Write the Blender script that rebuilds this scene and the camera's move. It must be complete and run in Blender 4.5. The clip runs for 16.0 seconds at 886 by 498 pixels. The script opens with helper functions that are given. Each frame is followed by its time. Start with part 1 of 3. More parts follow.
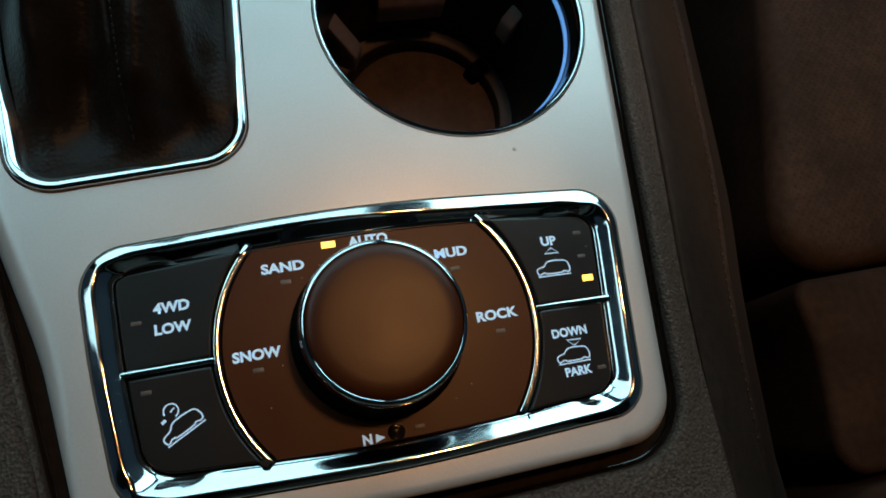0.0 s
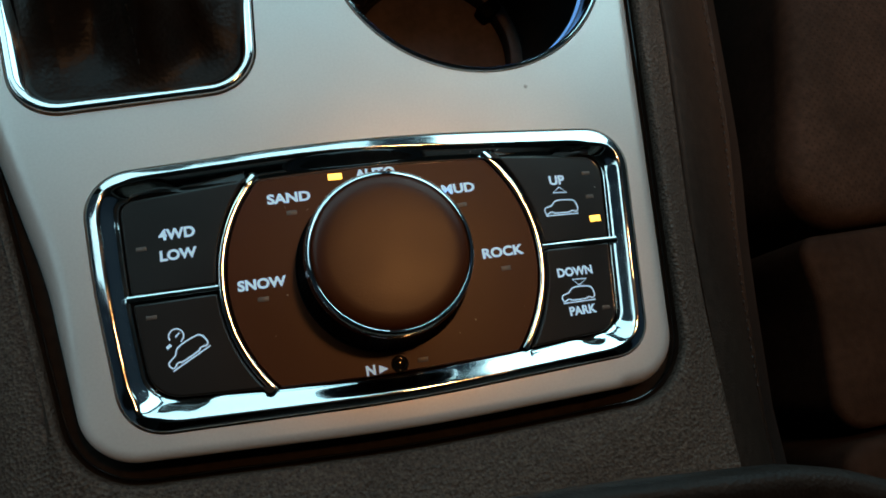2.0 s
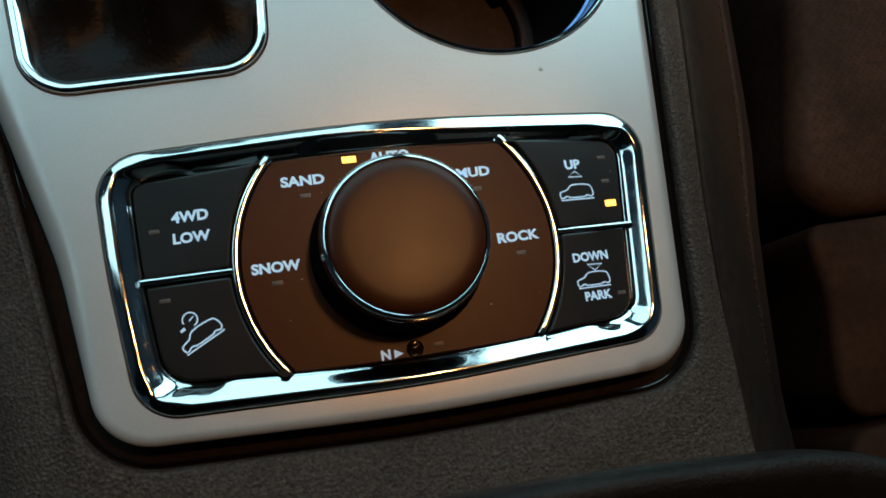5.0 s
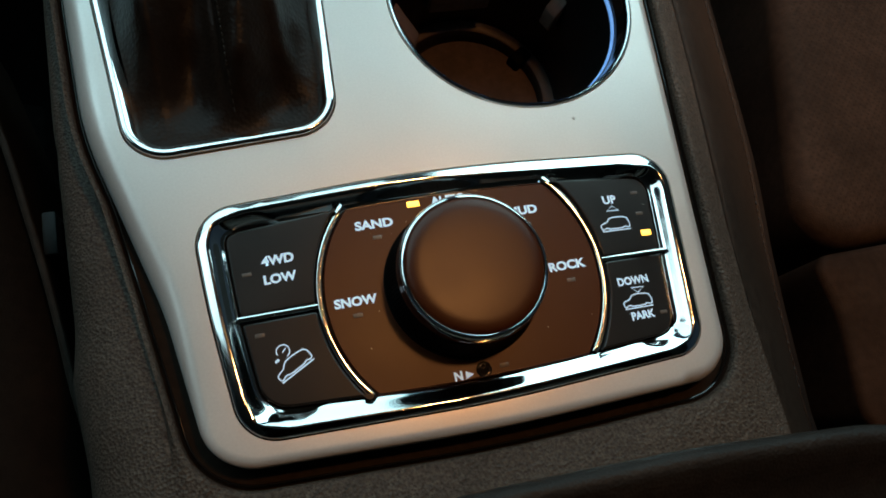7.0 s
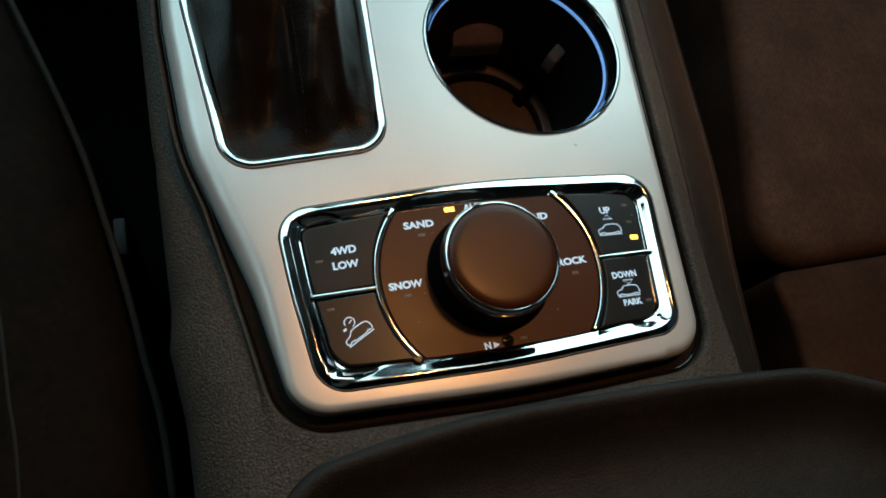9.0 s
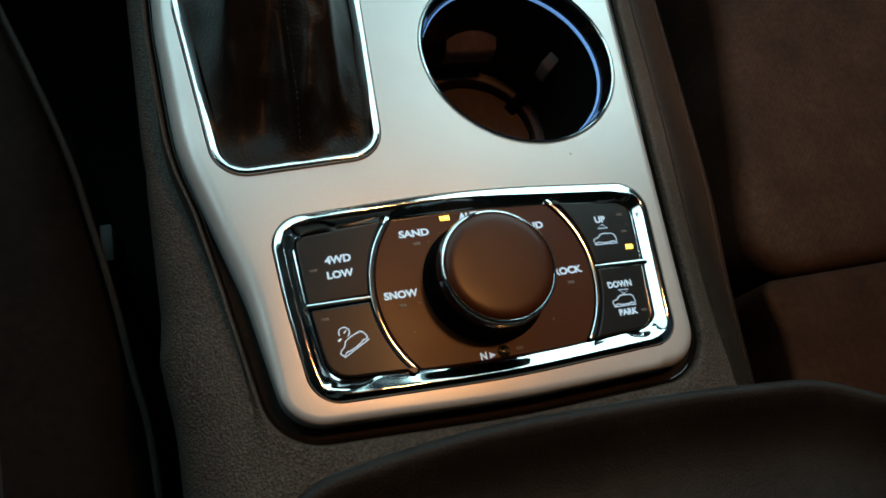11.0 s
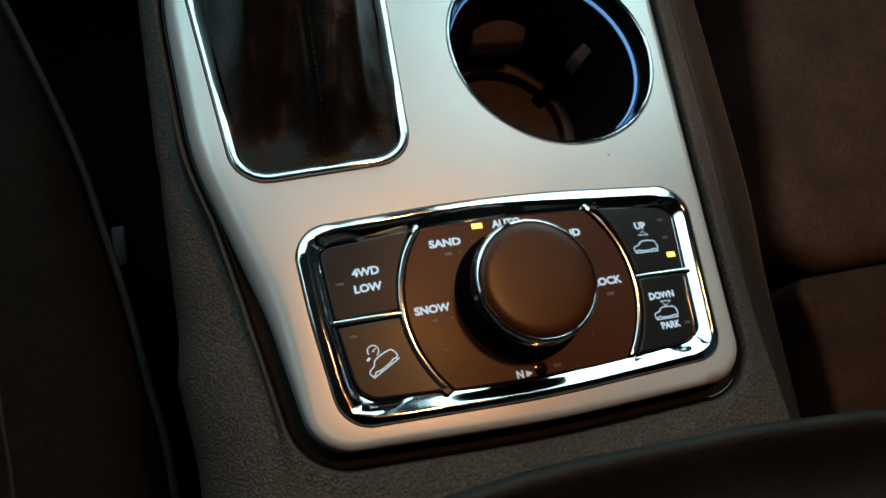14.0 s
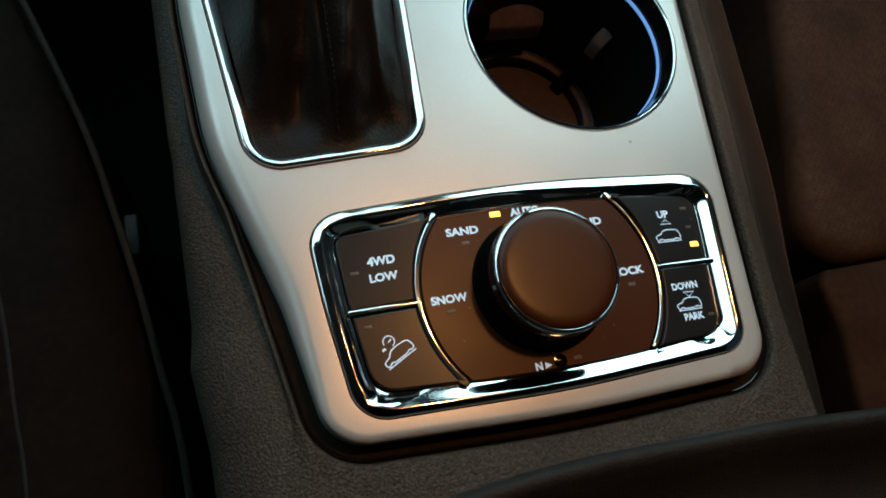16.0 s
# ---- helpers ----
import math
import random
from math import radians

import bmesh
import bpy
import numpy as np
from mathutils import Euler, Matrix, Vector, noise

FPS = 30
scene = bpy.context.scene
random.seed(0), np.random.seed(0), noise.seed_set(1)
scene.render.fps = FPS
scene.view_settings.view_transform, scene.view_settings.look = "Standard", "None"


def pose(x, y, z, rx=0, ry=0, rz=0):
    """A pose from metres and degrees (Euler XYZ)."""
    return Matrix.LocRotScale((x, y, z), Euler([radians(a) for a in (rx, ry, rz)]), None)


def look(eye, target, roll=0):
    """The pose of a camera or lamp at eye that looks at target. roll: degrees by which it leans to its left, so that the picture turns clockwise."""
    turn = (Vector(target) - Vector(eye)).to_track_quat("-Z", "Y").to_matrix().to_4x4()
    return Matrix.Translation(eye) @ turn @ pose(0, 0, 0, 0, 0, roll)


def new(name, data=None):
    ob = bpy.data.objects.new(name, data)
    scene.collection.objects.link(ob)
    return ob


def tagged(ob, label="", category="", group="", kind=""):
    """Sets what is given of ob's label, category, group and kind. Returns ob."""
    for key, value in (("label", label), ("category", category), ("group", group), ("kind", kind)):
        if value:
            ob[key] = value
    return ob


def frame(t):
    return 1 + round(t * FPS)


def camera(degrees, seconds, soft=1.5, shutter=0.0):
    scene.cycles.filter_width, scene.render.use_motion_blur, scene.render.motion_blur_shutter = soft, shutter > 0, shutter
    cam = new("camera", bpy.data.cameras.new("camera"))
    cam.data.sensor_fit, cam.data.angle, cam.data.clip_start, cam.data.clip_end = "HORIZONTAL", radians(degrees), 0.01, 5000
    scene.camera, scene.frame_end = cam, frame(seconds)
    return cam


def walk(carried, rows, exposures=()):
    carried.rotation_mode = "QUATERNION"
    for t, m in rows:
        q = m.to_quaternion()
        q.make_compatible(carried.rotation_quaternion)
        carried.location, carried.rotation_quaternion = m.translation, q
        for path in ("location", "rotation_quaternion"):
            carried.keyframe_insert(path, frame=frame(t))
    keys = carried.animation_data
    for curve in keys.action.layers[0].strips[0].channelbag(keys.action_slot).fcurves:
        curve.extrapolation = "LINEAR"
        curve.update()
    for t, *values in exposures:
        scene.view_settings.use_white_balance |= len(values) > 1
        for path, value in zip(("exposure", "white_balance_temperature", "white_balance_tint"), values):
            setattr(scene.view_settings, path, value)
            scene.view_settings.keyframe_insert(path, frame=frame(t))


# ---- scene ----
# Centre console of a car: terrain dial panel, cup holder and shifter boot in a silver trim plate.
# Lengths in the building code are millimetres; z = 0 is the face of the trim plate, y points to the car's front.
cam = camera(65.0, 16.0, soft=1.8)
ROWS = [
    (0, -0.0244, -0.0301, 0.1755, 17.88, -10.68, -11.78),
    (0.5, -0.0243, -0.0312, 0.1759, 18.60, -11.10, -11.66),
    (1, -0.0247, -0.0359, 0.1751, 18.15, -10.99, -11.03),
    (1.5, -0.0253, -0.0360, 0.1726, 16.21, -10.80, -10.60),
    (2, -0.0260, -0.0356, 0.1725, 14.24, -10.89, -10.25),
    (2.5, -0.0278, -0.0338, 0.1749, 13.84, -11.34, -10.02),
    (3, -0.0276, -0.0363, 0.1755, 13.92, -11.20, -9.92),
    (3.5, -0.0293, -0.0360, 0.1739, 13.80, -11.14, -9.65),
    (4, -0.0295, -0.0357, 0.1728, 13.11, -11.26, -9.45),
    (6.5, -0.0395, -0.0369, 0.1659, 16.22, -10.58, -12.20),
    (7, -0.0530, -0.0456, 0.1827, 19.38, -10.64, -13.05),
    (7.5, -0.0590, -0.0545, 0.1964, 21.35, -12.25, -14.30),
    (8, -0.0622, -0.0569, 0.1990, 20.94, -11.80, -14.35),
    (8.5, -0.0702, -0.0585, 0.1985, 20.12, -11.73, -14.18),
    (9, -0.0863, -0.0678, 0.2173, 22.48, -13.08, -13.15),
    (9.5, -0.0845, -0.0644, 0.2145, 22.87, -13.80, -13.25),
    (9.7, -0.0886, -0.0656, 0.2154, 22.90, -13.68, -13.31),
    (11.8, -0.0890, -0.0627, 0.2128, 22.87, -14.69, -13.44),
    (12, -0.0872, -0.0581, 0.2082, 21.55, -14.37, -12.97),
    (12.5, -0.0878, -0.0520, 0.2044, 20.37, -14.07, -12.86),
    (13, -0.0897, -0.0495, 0.2054, 21.15, -14.62, -13.45),
    (13.5, -0.0919, -0.0486, 0.2047, 21.47, -14.34, -13.34),
    (14, -0.0915, -0.0488, 0.2040, 21.14, -13.88, -13.21),
    (14.5, -0.0910, -0.0507, 0.2022, 21.06, -13.69, -13.14),
    (15, -0.0921, -0.0503, 0.2008, 21.01, -13.44, -13.12),
    (15.5, -0.0928, -0.0501, 0.2002, 21.06, -13.17, -13.02),
    (16, -0.0914, -0.0478, 0.1985, 20.34, -12.96, -12.70),
]
EXPOSURES = [(0.0, 0.16, 5650, -1), (1.5, 0.13, 5650, -1), (2.5, 0.08, 5650, -1.5), (4.2, 0.12, 5650, -1.5), (6.5, 0.20, 5750, 0), (7.2, 0.43, 6200, 3), (9.0, 0.44, 6200, 3), (12.0, 0.42, 6200, 3), (16.0, 0.39, 6200, 3.5)]
walk(cam, [(t, pose(x, y, z, rx, ry, rz)) for t, x, y, z, rx, ry, rz in ROWS], EXPOSURES)


# ---- light ----
def sky_world():
    world = bpy.data.worlds.new("sky")
    scene.world = world
    world.use_nodes = True
    nodes, links = world.node_tree.nodes, world.node_tree.links
    tex = nodes.new("ShaderNodeTexSky")
    tex.sky_type, tex.sun_disc = "NISHITA", False
    tex.sun_elevation, tex.sun_rotation = radians(8), radians(200)
    nodes["Background"].inputs["Strength"].default_value = 0.01
    links.new(tex.outputs["Color"], nodes["Background"].inputs["Color"])


def area_lamp(name, eye, target, size_x, size_y, watts, colour, spread=180):
    data = bpy.data.lights.new(name, "AREA")
    data.shape, data.size, data.size_y, data.energy, data.color = "RECTANGLE", size_x, size_y, watts, colour
    data.spread = radians(spread)
    ob = new(name, data)
    ob.matrix_world = look(eye, target)
    return ob


def spot_lamp(name, eye, target, watts, colour, cone, blend, radius):
    data = bpy.data.lights.new(name, "SPOT")
    data.energy, data.color, data.spot_size, data.spot_blend, data.shadow_soft_size = watts, colour, radians(cone), blend, radius
    ob = new(name, data)
    ob.matrix_world = look(eye, target)
    return ob


sky_world()
area_lamp("windshield_daylight", (0.53, 0.66, 0.44), (0.53, 0.22, -0.04), 0.62, 0.65, 2.75, (0.67, 0.95, 0.98), 150)
area_lamp("windshield_daylight", (-0.27, 0.66, 0.44), (-0.27, 0.22, -0.04), 0.78, 0.65, 1.8, (0.62, 0.94, 1.0), 150)
area_lamp("side_window_daylight", (-0.60, 0.38, 0.58), (0.06, 0.01, 0.0), 0.54, 0.19, 0.06, (0.70, 0.96, 1.0), 60)
spot_lamp("map_lamp", (0.13, 0.13, 0.655), (-0.02, -0.055, 0.0), 3.9, (1.0, 0.39, 0.11), 46, 0.9, 0.028)
# second warm spot, unseen, added to brighten the passenger seat
spot_lamp("map_lamp", (0.21, 0.13, 0.655), (0.33, 0.08, -0.1), 25.0, (1.0, 0.42, 0.18), 40, 0.6, 0.028)


# ---- materials ----
def material(name, colour, rough=0.5, metal=0.0, grain=0.0, grain_scale=400.0, bump=0.0, bump_scale=900.0,
             kind="noise", stretch=(1, 1, 1), stain=0.0, stain_scale=25.0, emit=0.0, coat=0.0, spec=0.5, rough_vary=0.0, holes=0.0):
    mat = bpy.data.materials.new(name)
    mat.use_nodes = True
    nodes, links = mat.node_tree.nodes, mat.node_tree.links
    bsdf = nodes["Principled BSDF"]
    bsdf.inputs["Roughness"].default_value = rough
    bsdf.inputs["Metallic"].default_value = metal
    bsdf.inputs["Coat Weight"].default_value = coat
    bsdf.inputs["Specular IOR Level"].default_value = spec
    coords, place = nodes.new("ShaderNodeTexCoord"), nodes.new("ShaderNodeMapping")
    place.inputs["Scale"].default_value = stretch
    links.new(coords.outputs["Object"], place.inputs["Vector"])

    def noise_tex(scale, detail=3.0):
        tex = nodes.new("ShaderNodeTexNoise")
        tex.inputs["Scale"].default_value, tex.inputs["Detail"].default_value = scale, detail
        links.new(place.outputs["Vector"], tex.inputs["Vector"])
        return tex

    def spread(tex, low, high):
        node = nodes.new("ShaderNodeMapRange")
        node.inputs["From Min"].default_value, node.inputs["From Max"].default_value = 0.3, 0.7
        node.inputs["To Min"].default_value, node.inputs["To Max"].default_value = low, high
        links.new(tex.outputs["Fac"], node.inputs["Value"])
        return node.outputs["Result"]

    value = None
    for tex_scale, amount in ((grain_scale, grain), (stain_scale, stain)):
        if amount:
            out = spread(noise_tex(tex_scale), 1 - amount, 1 + amount)
            if value is not None:
                both = nodes.new("ShaderNodeMath")
                both.operation = "MULTIPLY"
                links.new(value, both.inputs[0])
                links.new(out, both.inputs[1])
                out = both.outputs["Value"]
            value = out
    if holes:
        # rows of small punched holes, a spacing apart
        turned, tex = nodes.new("ShaderNodeMapping"), nodes.new("ShaderNodeTexVoronoi")
        turned.inputs["Rotation"].default_value = (0, 0, radians(45))
        tex.voronoi_dimensions = "2D"
        tex.inputs["Scale"].default_value, tex.inputs["Randomness"].default_value = 1 / holes, 0.0
        dark = nodes.new("ShaderNodeMapRange")
        dark.inputs["From Min"].default_value, dark.inputs["From Max"].default_value = 0.12, 0.26
        dark.inputs["To Min"].default_value = 0.6
        both = nodes.new("ShaderNodeMath")
        both.operation = "MULTIPLY"
        links.new(coords.outputs["Object"], turned.inputs["Vector"])
        links.new(turned.outputs["Vector"], tex.inputs["Vector"])
        links.new(tex.outputs["Distance"], dark.inputs["Value"])
        # only on the upper face
        facing, split, side = nodes.new("ShaderNodeNewGeometry"), nodes.new("ShaderNodeSeparateXYZ"), nodes.new("ShaderNodeMapRange")
        side.inputs["From Min"].default_value, side.inputs["From Max"].default_value = 0.9, 0.98
        side.inputs["To Min"].default_value, side.inputs["To Max"].default_value = 1.0, 0.0
        either = nodes.new("ShaderNodeMath")
        either.operation = "MAXIMUM"
        links.new(facing.outputs["Normal"], split.inputs["Vector"])
        links.new(split.outputs["Z"], side.inputs["Value"])
        links.new(side.outputs["Result"], either.inputs[0])
        links.new(dark.outputs["Result"], either.inputs[1])
        links.new(either.outputs["Value"], both.inputs[0])
        links.new(value, both.inputs[1])
        value = both.outputs["Value"]
    if value is None:
        bsdf.inputs["Base Color"].default_value = (*colour, 1)
    else:
        tint = nodes.new("ShaderNodeVectorMath")
        tint.operation = "SCALE"
        tint.inputs[0].default_value = colour
        links.new(value, tint.inputs["Scale"])
        links.new(tint.outputs["Vector"], bsdf.inputs["Base Color"])
    if rough_vary:
        links.new(spread(noise_tex(stain_scale * 1.7), rough - rough_vary, rough + rough_vary), bsdf.inputs["Roughness"])
    if bump:
        relief = nodes.new("ShaderNodeBump")
        relief.inputs["Strength"].default_value, relief.inputs["Distance"].default_value = bump, 0.0004
        if kind == "cells":
            tex = nodes.new("ShaderNodeTexVoronoi")
            tex.inputs["Scale"].default_value = bump_scale
            links.new(place.outputs["Vector"], tex.inputs["Vector"])
            links.new(tex.outputs["Distance"], relief.inputs["Height"])
        else:
            links.new(noise_tex(bump_scale, 4.0).outputs["Fac"], relief.inputs["Height"])
        links.new(relief.outputs["Normal"], bsdf.inputs["Normal"])
    if emit:
        bsdf.inputs["Emission Color"].default_value = (*colour, 1)
        bsdf.inputs["Emission Strength"].default_value = emit
    return mat


SILVER = material("satin_silver_paint", (0.62, 0.62, 0.61), 0.36, 0.42, grain=0.035, grain_scale=1600, bump=0.03, bump_scale=2600,
                  stain=0.03, rough_vary=0.04)
CHROME = material("chrome", (0.80, 0.82, 0.82), 0.08, 1.0, rough_vary=0.03, stain_scale=120)
# black plastic; the orange-brown is the warm lamp's sheen put into the base colour
SATIN_LAMPLIT = material("satin_black_lamplit", (0.054, 0.0132, 0.0036), 0.36, spec=0.24, bump=0.04, bump_scale=3500, stain=0.1, rough_vary=0.04)
KEY_BLACK = material("key_black_plastic", (0.0100, 0.0100, 0.0100), 0.33, spec=0.45, bump=0.04, bump_scale=3500, stain=0.1, rough_vary=0.04)
# black knob cap, its base colour likewise tinted by the lamp's glow
KNOB_LAMPLIT = material("soft_touch_black_lamplit", (0.050, 0.0128, 0.0032), 0.34, spec=0.28, bump=0.08, bump_scale=2500, stain=0.12, rough_vary=0.04)
GLOSS_BLACK = material("gloss_black_plastic", (0.006, 0.006, 0.006), 0.08, rough_vary=0.03, stain_scale=90)
MATT_BLACK = material("matt_black_rubber", (0.002, 0.002, 0.002), 0.6, spec=0.02, grain=0.2)
GRAINED = material("grained_black_plastic", (0.057, 0.047, 0.039), 0.55, spec=0.16, grain=0.5, grain_scale=1100, bump=0.8, bump_scale=1150,
                   kind="cells", stain=0.12)
LEATHER = material("black_leather", (0.0112, 0.0098, 0.0090), 0.6, spec=0.10, grain=0.2, grain_scale=300, bump=0.3, bump_scale=1400, kind="cells", stain=0.2)
BOOT_LEATHER = material("soft_black_leather", (0.0105, 0.0070, 0.0050), 0.43, spec=0.14, grain=0.2, bump=0.3, bump_scale=800, kind="cells", stain=0.2)
SEAT_LEATHER = material("seat_leather", (0.0102, 0.0072, 0.0055), 0.65, spec=0.03, grain=0.25, grain_scale=250, bump=0.3, bump_scale=1200, kind="cells", stain=0.25)
PUNCHED_LEATHER = material("punched_seat_leather", (0.0150, 0.0110, 0.0088), 0.65, spec=0.06, grain=0.25, grain_scale=250, bump=0.3, bump_scale=1200, kind="cells", stain=0.25, holes=0.0032)
CUP_PLASTIC = material("cup_black_plastic", (0.006, 0.0055, 0.0055), 0.3, spec=0.2, stain=0.2)
CUP_MAT = material("cup_rubber_mat", (0.066, 0.046, 0.038), 0.55, grain=0.2, stain=0.25, stain_scale=60)
# lighter than the mat: lamp light on the fingers put into their colour
LAMPLIT_FINGER = material("lamplit_finger_rubber", (0.155, 0.110, 0.092), 0.5, grain=0.15, stain=0.2, stain_scale=60)
PAD_LEATHER = material("pad_leather", (0.0195, 0.0152, 0.0120), 0.6, spec=0.12, grain=0.25, grain_scale=300, bump=0.3, bump_scale=1300, kind="cells", stain=0.2)
LID_LEATHER = material("lid_leather", (0.0140, 0.0126, 0.0114), 0.55, spec=0.15, grain=0.2, grain_scale=300, bump=0.3, bump_scale=1400, kind="cells", stain=0.25)
THREAD = material("dark_thread", (0.004, 0.0035, 0.003), 0.8, grain=0.3)
PRINT = material("backlit_white_print", (0.62, 0.80, 1.0), 0.5, grain=0.05, emit=0.28)
LED_OFF = material("unlit_indicator", (0.10, 0.085, 0.075), 0.35, stain=0.1)
LED_ON = material("amber_indicator", (1.0, 0.50, 0.06), 0.4, emit=3.0)
BLUE_LIGHT = material("blue_light_ring", (0.15, 0.33, 0.74), 0.4, emit=0.55)
CARPET = material("dark_carpet", (0.003, 0.0028, 0.0026), 0.95, spec=0.0, grain=0.4, bump=0.8)
HEADLINER = material("headliner_fabric", (0.09, 0.085, 0.08), 0.95, grain=0.1, bump=0.3)
SHELL = material("dark_cabin_trim", (0.03, 0.028, 0.026), 0.8, spec=0.1, grain=0.2)
GREY_PLASTIC = material("grey_plastic", (0.012, 0.012, 0.012), 0.5, spec=0.2, stain=0.2)
DIRT = material("grey_dirt", (0.46, 0.45, 0.44), 0.8, grain=0.2)
# darker than the surround: the groove's shade is in this colour
GROOVE_SHADE = material("shade_dark_groove_plastic", (0.017, 0.012, 0.0088), 0.6, spec=0.05, grain=0.3)
DIFFUSER = material("lamp_diffuser", (1.0, 0.50, 0.22), 0.5, emit=3.0)


# ---- building helpers ----
def part(name, bm, mat, parent=None, label="", smooth=40):
    """Links a bmesh in millimetres as one mesh object."""
    bmesh.ops.scale(bm, vec=(0.001,) * 3, verts=bm.verts)
    bmesh.ops.recalc_face_normals(bm, faces=bm.faces)
    mesh = bpy.data.meshes.new(name)
    bm.to_mesh(mesh)
    bm.free()
    mesh.materials.append(mat)
    for poly in mesh.polygons:
        poly.use_smooth = smooth > 0
    if smooth:
        mesh.set_sharp_from_angle(angle=radians(smooth))
    ob = new(name, mesh)
    if parent:
        ob.parent = parent
    if label:
        tagged(ob, label)
    return ob


def thing(name, label, category, group="", kind=""):
    return tagged(new(name), label, category, group, kind)


def outline(corners, step=1.5):
    """A closed line from corners (x, y, radius), rounded, with points about a step apart."""
    points, n = [], len(corners)
    for i, (x, y, r) in enumerate(corners):
        here = Vector((x, y))
        a, b = (Vector(corners[i - 1][:2]) - here).normalized(), (Vector(corners[(i + 1) % n][:2]) - here).normalized()
        half = a.angle(b) / 2
        reach = r / math.tan(half)
        centre = here + (a + b).normalized() * (r / math.sin(half))
        start, end = here + a * reach - centre, here + b * reach - centre
        turn = math.atan2(start.x * end.y - start.y * end.x, start.dot(end))
        count = max(3, int(abs(turn) * r / step) + 1)
        for k in range(count + 1):
            c, s = math.cos(turn * k / count), math.sin(turn * k / count)
            points.append(centre + Vector((start.x * c - start.y * s, start.x * s + start.y * c)))
    full = []
    for i, p in enumerate(points):
        q = points[(i + 1) % len(points)]
        gap = (q - p).length
        if gap < 1e-4:
            continue
        for k in range(max(1, int(gap / step))):
            full.append(p.lerp(q, k / max(1, int(gap / step))))
    return full


def evened(loop, step, rounds):
    """The closed line with points a step apart, its corners softened."""
    lengths = [(loop[(i + 1) % len(loop)] - p).length for i, p in enumerate(loop)]
    total, out, i, gone = sum(lengths), [], 0, 0.0
    count = int(total / step)
    for k in range(count):
        want = total * k / count
        while gone + lengths[i] < want:
            gone += lengths[i]
            i += 1
        out.append(loop[i].lerp(loop[(i + 1) % len(loop)], (want - gone) / max(lengths[i], 1e-9)))
    for _ in range(rounds):
        out = [(out[k - 1] + 2 * p + out[(k + 1) % count]) / 4 for k, p in enumerate(out)]
    return out


def circle(x, y, r, n=96):
    return [Vector((x + r * math.cos(math.tau * k / n), y + r * math.sin(math.tau * k / n))) for k in range(n)]


def shifted(loop, d):
    """The closed line moved outwards by d (a number, or a function of the point), for a line that runs anticlockwise."""
    out, n = [], len(loop)
    for i, p in enumerate(loop):
        t = loop[(i + 1) % n] - loop[i - 1]
        normal = Vector((t.y, -t.x)).normalized()
        out.append(p + normal * (d(p) if callable(d) else d))
    return out


def ring(bm, loop, z):
    return [bm.verts.new((p.x, p.y, z(p) if callable(z) else z)) for p in loop]


def bridge(bm, a, b):
    n = len(a)
    for i in range(n):
        bm.faces.new((a[i], a[(i + 1) % n], b[(i + 1) % n], b[i]))


def lofted(bm, loop, profile, cap=True, base=False):
    """Stacks the line, moved by each (offset, z) of the profile; closes the last (and first)."""
    rings = [ring(bm, shifted(loop, d) if d else loop, z) for d, z in profile]
    for a, b in zip(rings, rings[1:]):
        bridge(bm, a, b)
    for wanted, verts in ((cap, rings[-1]), (base, rings[0])):
        if wanted:
            edges = [bm.edges.get((verts[i], verts[i - 1])) or bm.edges.new((verts[i], verts[i - 1])) for i in range(len(verts))]
            bmesh.ops.triangle_fill(bm, edges=edges, use_beauty=True, use_dissolve=False)
    return rings


def sheet(bm, loops, z):
    """A flat face with holes: the first line is its border."""
    rings, edges = [], []
    for loop in loops:
        verts = ring(bm, loop, z)
        rings.append(verts)
        edges += [bm.edges.new((verts[i], verts[(i + 1) % len(verts)])) for i in range(len(verts))]
    bmesh.ops.triangle_fill(bm, edges=edges, use_beauty=True, use_dissolve=False)
    return rings


def lathe(bm, profile, x=0.0, y=0.0, n=96):
    rings = [ring(bm, circle(x, y, r, n), z) for r, z in profile if r > 0]
    for a, b in zip(rings, rings[1:]):
        bridge(bm, a, b)
    if profile[-1][0] == 0:
        tip = bm.verts.new((x, y, profile[-1][1]))
        for i in range(n):
            bm.faces.new((rings[-1][i], rings[-1][(i + 1) % n], tip))
    return rings


def box(bm, x0, y0, z0, x1, y1, z1, bevel=0.0):
    made = bmesh.ops.create_cube(bm, size=1.0)["verts"]
    for v in made:
        v.co = Vector(((x0, x1)[v.co.x > 0], (y0, y1)[v.co.y > 0], (z0, z1)[v.co.z > 0]))
    if bevel:
        edges = list({e for v in made for e in v.link_edges})
        bmesh.ops.bevel(bm, geom=edges, offset=bevel, segments=2, affect="EDGES", profile=0.5)


def tube(bm, path, r, closed=False, n=8, squash=1.0):
    """A round cord along points."""
    rings, count = [], len(path)
    for i, p in enumerate(path):
        a = path[i - 1] if i or closed else path[i]
        b = path[(i + 1) % count] if i < count - 1 or closed else path[i]
        ahead = (b - a).normalized()
        side = ahead.cross(Vector((0, 0, 1))).normalized()
        up = side.cross(ahead)
        rr = r(i / max(1, count - 1)) if callable(r) else r
        rings.append([bm.verts.new(p + side * rr * math.cos(math.tau * k / n) + up * rr * squash * math.sin(math.tau * k / n)) for k in range(n)])
    for i in range(count if closed else count - 1):
        bridge(bm, rings[i], rings[(i + 1) % count])
    if not closed:
        bm.faces.new(rings[0])
        bm.faces.new(rings[-1])


